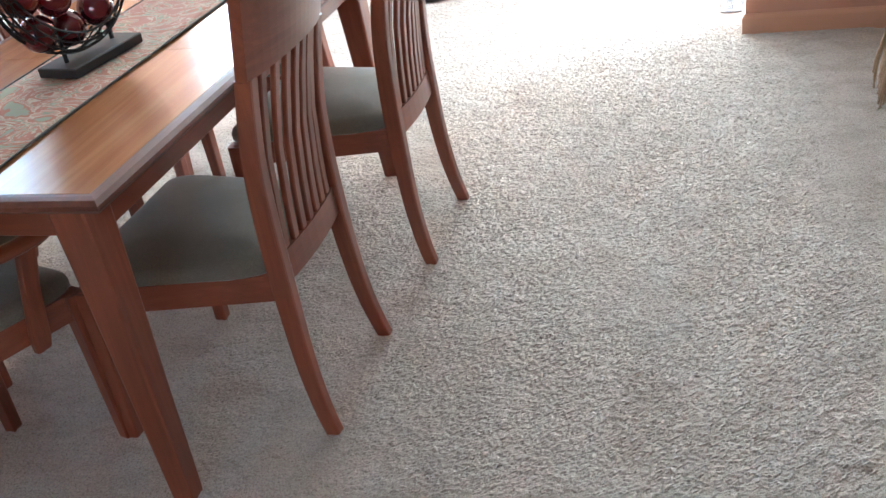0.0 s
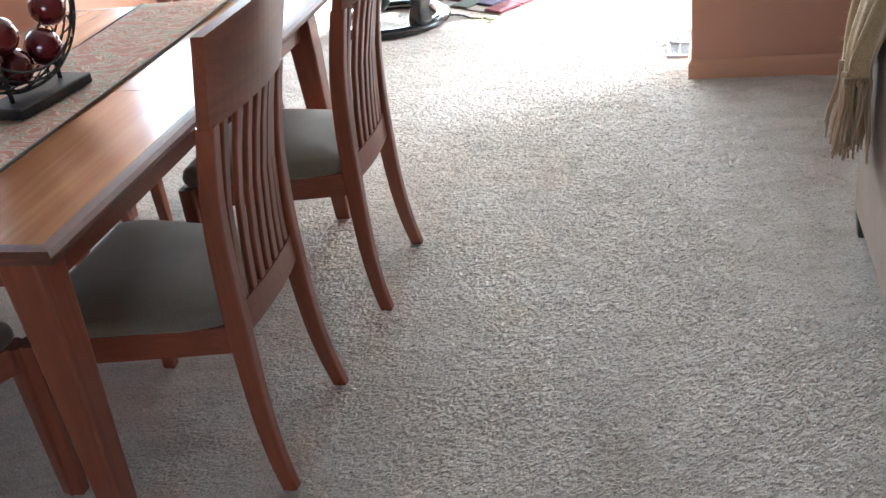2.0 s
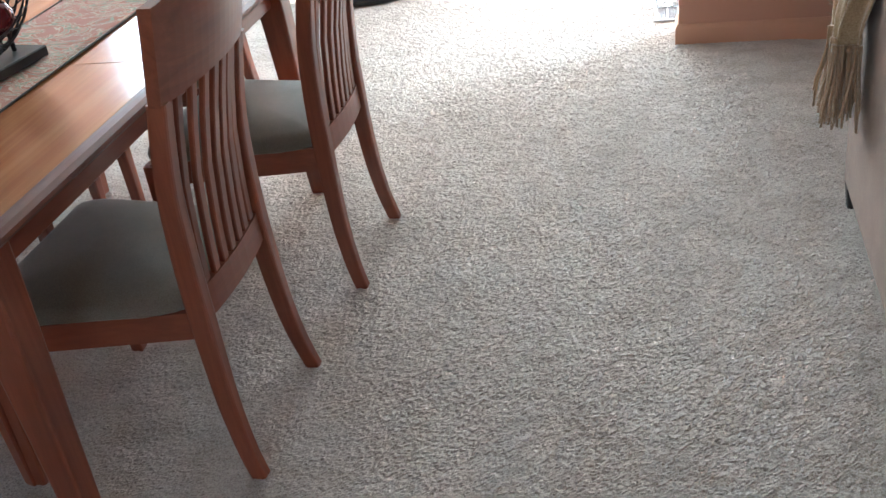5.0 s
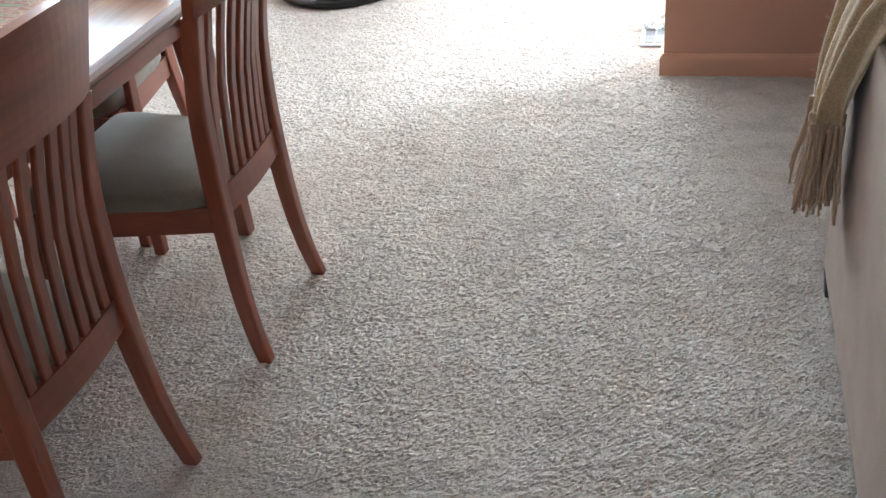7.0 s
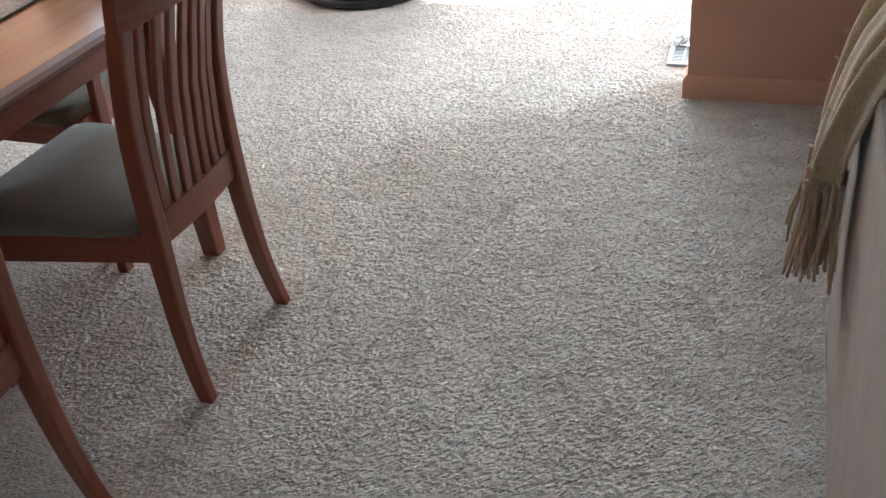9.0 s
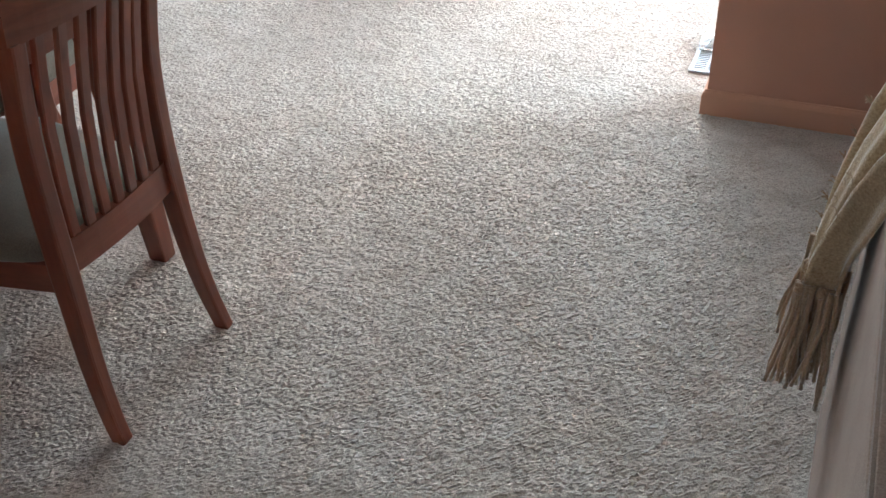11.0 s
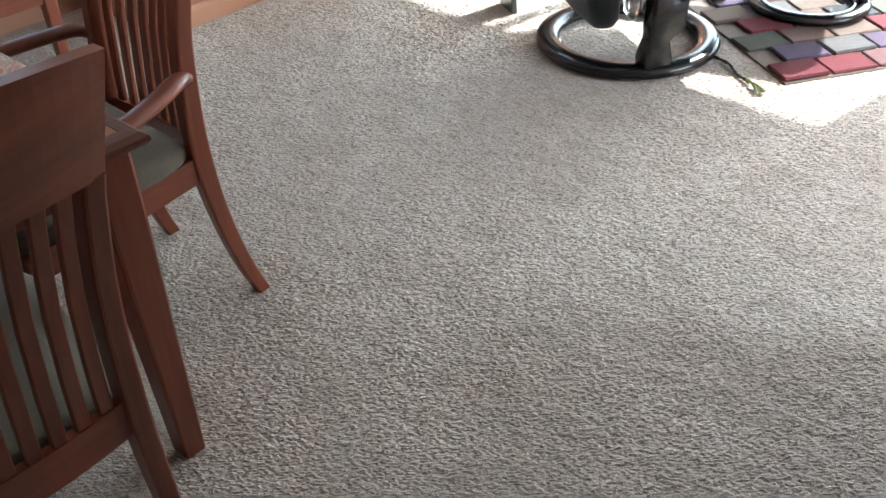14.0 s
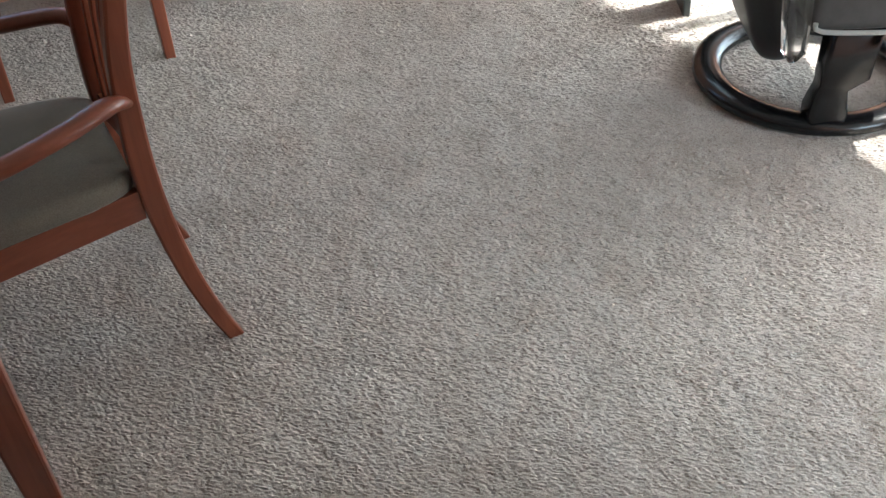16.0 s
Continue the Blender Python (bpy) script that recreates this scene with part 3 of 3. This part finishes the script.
def throw_blanket():
    """A wool throw, gathered over the sofa's corner, with a knotted fringe."""
    b = thing("throw_blanket", pose(1.442, 0.200, 0), "olive wool throw with knotted fringe draped over the sofa", "blanket")
    line = [(0.46, 0.66), (0.42, 0.79), (0.34, 0.89), (0.25, 0.925), (0.165, 0.925), (0.095, 0.905), (0.040, 0.868), (0.008, 0.810), (-0.012, 0.755),
            (-0.024, 0.705), (-0.034, 0.665), (-0.040, 0.632), (-0.044, 0.605), (-0.046, 0.582), (-0.048, 0.56)]
    n = 44
    rows = []
    for i, (x, z) in enumerate(line):
        k = i / (len(line) - 1)
        y0 = -0.46 + 0.19 * min(1, k * 1.2)
        y1 = 0.08 - 0.17 * k * k
        row = []
        for j in range(n + 1):
            u = j / n
            fold = (0.009 + 0.018 * k) * math.sin(u * 15.5 + 1.6 * k + 0.8 * math.sin(3 * u)) + 0.006 * math.sin(u * 41 + 5 * k)
            if k < 0.38:
                row.append((x, y0 + (y1 - y0) * u, z + fold * 0.7 + 0.012))
            else:
                row.append((x - 0.010 + fold, y0 + (y1 - y0) * u + 0.4 * fold, z + 0.004 * math.sin(u * 9)))
        rows.append(row)
    bm = loft(rows, closed=False, caps=False)
    bmesh.ops.solidify(bm, geom=bm.faces[:], thickness=0.006)
    part("cloth", bm, THROW, b, smooth=True)
    rng = random.Random(4)
    last = rows[-1]
    for j in list(range(0, n + 1)) * 2:
        x, y, z = last[j]
        x += rng.uniform(-0.008, 0.008)
        length = 0.15 + 0.085 * rng.random()
        dx, dy = rng.uniform(-0.032, 0.014), rng.uniform(-0.024, 0.024)
        pts = spline([(x, y, z + 0.008), (x + dx * 0.2, y + dy * 0.4, z - length * 0.35), (x + dx * 0.7 + rng.uniform(-.004, .004), y + dy, z - length * 0.7), (x + dx, y + dy * 1.3 + rng.uniform(-.006, .006), z - length)], 3)
        part("fringe_strand", tube(pts, [0.0046 if q < 2 else 0.0038 + 0.0010 * math.sin(q * 2.1) for q in range(len(pts))], 6), FRINGE, b, smooth=True)
    for j in range(1, n, 3):
        x, y, z = last[j]
        part("knot", ball((x, y, z - 0.004), 0.0085, 8, 6, 1.2), FRINGE, b, smooth=True)
    # loose fibres along the folded edge
    fuzz = bmesh.new()
    for _ in range(160):
        row = rows[rng.randrange(3, len(rows))]
        p = Vector(row[-1 if rng.random() < 0.6 else rng.randrange(n)])
        q = p + Vector((rng.uniform(-0.014, 0.0), rng.uniform(0.0, 0.014), rng.uniform(-0.004, 0.012)))
        tube([p, (p + q) / 2 + Vector((0, 0, 0.003)), q], 0.0008, 4, bm=fuzz)
    tagged(part("fuzz", fuzz, FRINGE, b), kind="stuff")
    return b


throw_blanket()


# ---- floor vent and outlet ----
def floor_vent():
    v = thing("floor_vent", pose(0.937, 1.965, 0.010), "white metal floor register with slots beside the wall", "vent")
    w, l = 0.048, 0.138
    # no real shaft: a thin dark sheet paints the shade below the slats
    part("shaft_shade", box((-w + 0.008, -l + 0.008, 0.001), (w - 0.008, l - 0.008, 0.003)), HOLE_SHADE, v, "dark sheet painted as the shade in the opening")
    for lo, hi in (((-w - 0.008, -l - 0.01, 0), (w + 0.008, -l + 0.006, 0.007)), ((-w - 0.008, l - 0.006, 0), (w + 0.008, l + 0.01, 0.007)),
                   ((-w - 0.008, -l + 0.006, 0), (-w + 0.006, l - 0.006, 0.007)), ((w - 0.006, -l + 0.006, 0), (w + 0.008, l - 0.006, 0.007))):
        part("rim", box(lo, hi, 0.002, 1), VENT, v)
    part("bar", box((-0.003, -l + 0.006, 0.002), (0.003, l - 0.006, 0.006)), VENT, v)
    for i in range(18):
        y = -l + 0.014 + i * (2 * l - 0.028) / 17
        part("slat", box((-w + 0.006, y - 0.0028, 0.0025), (w - 0.006, y + 0.0028, 0.0055)), VENT, v)
    # the clear deflector over the far half
    d = thing("air_deflector", pose(0.937, 2.04, 0.017), "clear plastic air deflector on the floor vent", "air deflector")
    bm = loft([[(-0.05, y, z) for y, z in ((-0.05, 0.0), (-0.048, 0.012), (-0.03, 0.026), (0.02, 0.032), (0.07, 0.032))],
               [(0.05, y, z) for y, z in ((-0.05, 0.0), (-0.048, 0.012), (-0.03, 0.026), (0.02, 0.032), (0.07, 0.032))]], closed=False, caps=False)
    bmesh.ops.solidify(bm, geom=bm.faces[:], thickness=0.003)
    part("hood", bm, CLEAR, d, smooth=True)
    for s in (-1, 1):
        part("cheek", box((s * 0.05 - 0.0015, -0.046, 0.0), (s * 0.05 + 0.0015, 0.07, 0.028)), CLEAR, d)
    return v


floor_vent()


def outlet():
    o = thing("wall_outlet", pose(-2.0495, 2.00, 0.46), "white duplex outlet plate on the terracotta wall", "outlet")
    part("plate", box((0, -0.036, -0.058), (0.006, 0.036, 0.058), 0.002, 2), PLATE, o)
    for z in (-0.021, 0.021):
        f = part("socket", box((0.006, -0.016, z - 0.014), (0.009, 0.016, z + 0.014), 0.002, 1), PLATE, o)
        # thin dark pieces paint the shade in the socket holes
        for y in (-0.006, 0.006):
            part("slot", box((0.0088, y - 0.001, z - 0.004), (0.0094, y + 0.001, z + 0.005)), HOLE_SHADE, f)
    return o


outlet()


# ---- living area ----
def ring_base(c, R, tube_r, lift=0.0):
    way = [(R * math.cos(a), R * math.sin(a), lift + tube_r * 0.62) for a in (2 * math.pi * k / 64 for k in range(64))]
    return part("ring_base", tube(way, tube_r, 14, 0.62, loop=True, caps=False), BLACK_LACQUER, c, "black lacquered ring base", smooth=True)


def recliner(m, label):
    """A leather recliner on a ring base; faces +y."""
    c = thing("recliner", m, label, "recliner", "recliners")
    ring_base(c, 0.292, 0.044)
    # the upright post on the rim and the arm that joins it to the hub
    way = spline([(0.285, -0.025, 0.300), (0.18, -0.02, 0.29), (0.08, -0.02, 0.27), (0.0, 0.0, 0.255)], 4)
    part("support", tube(way, 0.034, 12, 0.8), BLACK_LACQUER, c, smooth=True)
    part("support_foot", bar([(0.272, -0.040, 0.012, 0.090, 0.100), (0.272, -0.040, 0.070, 0.092, 0.104), (0.272, -0.039, 0.112, 0.078, 0.088), (0.274, -0.038, 0.135, 0.066, 0.080),
                              (0.276, -0.026, 0.155, 0.070, 0.100), (0.280, -0.016, 0.175, 0.074, 0.128), (0.285, -0.010, 0.360, 0.078, 0.135)], 0.16, 3), BLACK_LACQUER, c, "black upright post", smooth=True)
    part("hub", bar([(0, 0, 0.20, 0.16, 0.16), (0, 0, 0.27, 0.20, 0.20)], 0.4, 4), BLACK_LACQUER, c, smooth=True)
    part("seat", box((-0.30, -0.14, 0.30), (0.30, 0.42, 0.45), 0.06, 3), LEATHER, c, smooth=True)
    # the backrest: a rounded shell that sweeps low behind the seat
    rings = []
    for z, y, w, d in ((0.092, -0.115, 0.05, 0.03), (0.100, -0.12, 0.14, 0.06), (0.120, -0.13, 0.23, 0.085), (0.16, -0.148, 0.33, 0.105), (0.24, -0.175, 0.42, 0.12), (0.40, -0.22, 0.50, 0.14),
                       (0.60, -0.29, 0.54, 0.16), (0.80, -0.36, 0.52, 0.16), (0.96, -0.41, 0.46, 0.14), (1.02, -0.425, 0.38, 0.10)):
        rings.append([(px - 0.02, y + py, z) for px, py in rounded(w, d, min(w, d) * 0.495, 6)])
    part("backrest", loft(rings), LEATHER, c, smooth=True)
    for sx in (-1, 1):
        x0, x1 = sorted((sx * 0.310, sx * 0.400))
        a = part("arm", box((x0, -0.17, 0.360), (x1, 0.42, 0.60), 0.030, 3), LEATHER_GREY, c, "grey leather side panel", smooth=True)
        edge = [(sx * 0.402, y, z) for y, z in ((-0.158, 0.390), (-0.14, 0.367), (0.0, 0.359), (0.20, 0.361), (0.39, 0.367))]
        part("welt", tube(spline(edge, 3), 0.0065, 8), SEAM, a, "pale seam")
    part("lever_guard", bar([(0.375, -0.190, 0.275, 0.020, 0.020), (0.375, -0.190, 0.300, 0.034, 0.058), (0.375, -0.198, 0.40, 0.036, 0.072), (0.375, -0.21, 0.56, 0.036, 0.078)], 0.3, 3), CLEAR, c, "clear plastic cover")
    knob = part("tilt_knob", ball((0.40, 0.10, 0.320), 0.032, 14, 10), BLACK_LACQUER, c, smooth=True)
    part("knob_stem", tube([(0.28, 0.05, 0.33), (0.38, 0.095, 0.322)], 0.014, 8), BLACK_LACQUER, knob)
    return c


first = recliner(pose(-0.61, 2.605, 0.004, 0, 0, -30), "black leather recliner on a ring base, on the carpet")
copy_thing(first, pose(-1.90, 3.36, 0.004, 0, 0, -50))


def footstool():
    f = thing("footstool", pose(-0.235, 3.30, 0.018, 0, 0, 20), "black leather footstool on a ring base, on the rug", "footstool")
    ring_base(f, 0.196, 0.036)
    for s in (-1, 1):
        way = spline([(s * 0.195, 0, 0.03), (s * 0.175, 0, 0.10), (s * 0.10, 0, 0.19), (s * 0.06, 0, 0.30)], 4)
        part("support", tube(way, 0.030, 10, 0.8), BLACK_LACQUER, f, smooth=True)
    part("cushion", box((-0.28, -0.24, 0.28), (0.28, 0.24, 0.42), 0.05, 3), LEATHER, f, smooth=True)
    return f


footstool()


def side_table():
    t = thing("side_table", pose(-1.42, 2.755, 0.004, 0, 0, -30), "grey board-legged side table beside the recliner", "side table")
    for x in (-0.29, 0.29):
        secs = []
        for z, o, w in ((0.0, 0.0, 0.130), (0.12, 0.006, 0.118), (0.26, 0.010, 0.114), (0.40, 0.006, 0.122), (0.50, 0.0, 0.140)):
            secs.append((x - o, 0.0, z, w, 0.024))
        part("board_leg", bar(secs, 0.2), PLANK, t)
    part("tabletop", box((-0.36, -0.20, 0.50), (0.36, 0.20, 0.53), 0.008, 2), PLANK, t)
    return t


side_table()


def area_rug():
    """A patchwork wool rug: each patch a raised piece on the backing."""
    C, turn = Vector((0.0, 2.635, 0.0)), 33.5
    r = thing("area_rug", pose(C.x, C.y, 0.002, 0, 0, -turn), "patchwork wool rug in red, mauve, grey and tan", "rug")
    W, L = 2.05, 2.75
    part("backing", box((-W, 0.0, 0.0), (0.0, L, 0.010), 0.003, 1), RUG_BACK, r)
    pw, pl = 0.128, 0.185
    me = None
    rng = random.Random(11)
    cols, rws = int(W / pw), int(L / pl)
    for i in range(cols):
        for j in range(rws):
            if me is None:
                bm = box((-pw / 2 + 0.001, -pl / 2 + 0.001, 0.0), (pw / 2 - 0.001, pl / 2 - 0.001, 0.013), 0.006, 1)
                first_patch = part("patch", bm, PATCH, r)
                me = first_patch.data
                o = first_patch
            else:
                o = new("patch", me)
                o.parent = r
            y = (j + 0.5) * pl + (0.5 * pl if i % 2 else 0) * 0.9
            o.location = (-(i + 0.5) * pw - 0.006, min(y, L - pl * 0.55), 0.0095 + (0.0006 if y > L - pl * 0.55 else 0))
            o.scale = (rng.uniform(0.97, 1.0), rng.uniform(0.93, 1.0), rng.uniform(0.70, 1.25))
            o.rotation_euler = (0, 0, radians(rng.uniform(-3.0, 3.0)))
    return r


area_rug()


def tassel():
    t = thing("tassel", pose(-0.075, 2.555, 0.012, 0, 0, 147), "olive yarn tassel on a twisted cord on the carpet", "tassel")
    rng = random.Random(2)
    cord = spline([(0.26, 0.012, 0.0), (0.18, -0.006, 0.002), (0.10, 0.006, 0.0), (0.04, 0, 0.003)], 6)
    for ph in (0, math.pi):
        part("cord", tube([p + Vector((0, 0.003 * math.cos(i * 1.1 + ph), 0.003 * math.sin(i * 1.1 + ph))) for i, p in enumerate(cord)], 0.0035, 6), RUNNER_EDGE, t, smooth=True)
    part("head", ball((0.03, 0, 0.006), 0.012, 12, 8, 0.8), TASSEL, t, smooth=True)
    skirt = bmesh.new()
    for _ in range(46):
        a = rng.uniform(-0.24, 0.24)
        l = rng.uniform(0.06, 0.085)
        z = rng.uniform(0.0, 0.010)
        tube([(0.024, 0, 0.006), (0.024 - l * 0.5 * math.cos(a), l * 0.42 * math.sin(a), z + 0.004), (0.024 - l * math.cos(a), l * math.sin(a), z)], 0.0018, 5, bm=skirt)
    tagged(part("strands", skirt, TASSEL, t), kind="stuff")
    return t


tassel()


# ---- carpet pile ----
def carpet_pile(x0, x1, y0, y1, cell):
    """Tufts of the carpet where the walk passes nearest."""
    nx, ny = int((x1 - x0) / cell) + 1, int((y1 - y0) / cell) + 1
    rng = np.random.default_rng(3)

    def blur(a, n):
        for _ in range(n):
            a = (a + np.roll(a, 1, 0) + np.roll(a, -1, 0) + np.roll(a, 1, 1) + np.roll(a, -1, 1)) / 5
        return (a - a.mean()) / a.std()
    h = 0.0008 * rng.normal(size=(nx, ny)) + 0.0007 * blur(rng.normal(size=(nx, ny)), 1) + 0.0005 * blur(rng.normal(size=(nx, ny)), 9)
    gx, gy = np.meshgrid(np.arange(nx), np.arange(ny), indexing="ij")
    fade = np.clip(np.minimum(np.minimum(gx, nx - 1 - gx), np.minimum(gy, ny - 1 - gy)) / 8.0, 0, 1)
    z = np.maximum(0.0010, 0.0056 * np.sqrt(fade) + np.clip(h, -0.0044, 0.005) * fade)
    jit = rng.uniform(-0.3, 0.3, size=(2, nx, ny)) * cell
    co = np.stack([x0 + gx * cell + jit[0], y0 + gy * cell + jit[1], z], -1).reshape(-1, 3)
    idx = (gx * ny + gy)
    quads = np.stack([idx[:-1, :-1], idx[1:, :-1], idx[1:, 1:], idx[:-1, 1:]], -1).reshape(-1, 4)
    me = bpy.data.meshes.new("carpet_pile")
    me.vertices.add(len(co))
    me.vertices.foreach_set("co", co.ravel().astype(np.float32))
    me.loops.add(quads.size)
    me.loops.foreach_set("vertex_index", quads.ravel().astype(np.int32))
    me.polygons.add(len(quads))
    me.polygons.foreach_set("loop_start", np.arange(0, quads.size, 4, dtype=np.int32))
    me.polygons.foreach_set("use_smooth", np.zeros(len(quads), dtype=bool))
    me.update(calc_edges=True)
    me.materials.append(CARPET)
    return tagged(new("carpet_pile", me), "short twisted beige carpet pile", "carpet", kind="stuff")


carpet_pile(-2.6, 1.50, -1.8, 4.0, 0.005)
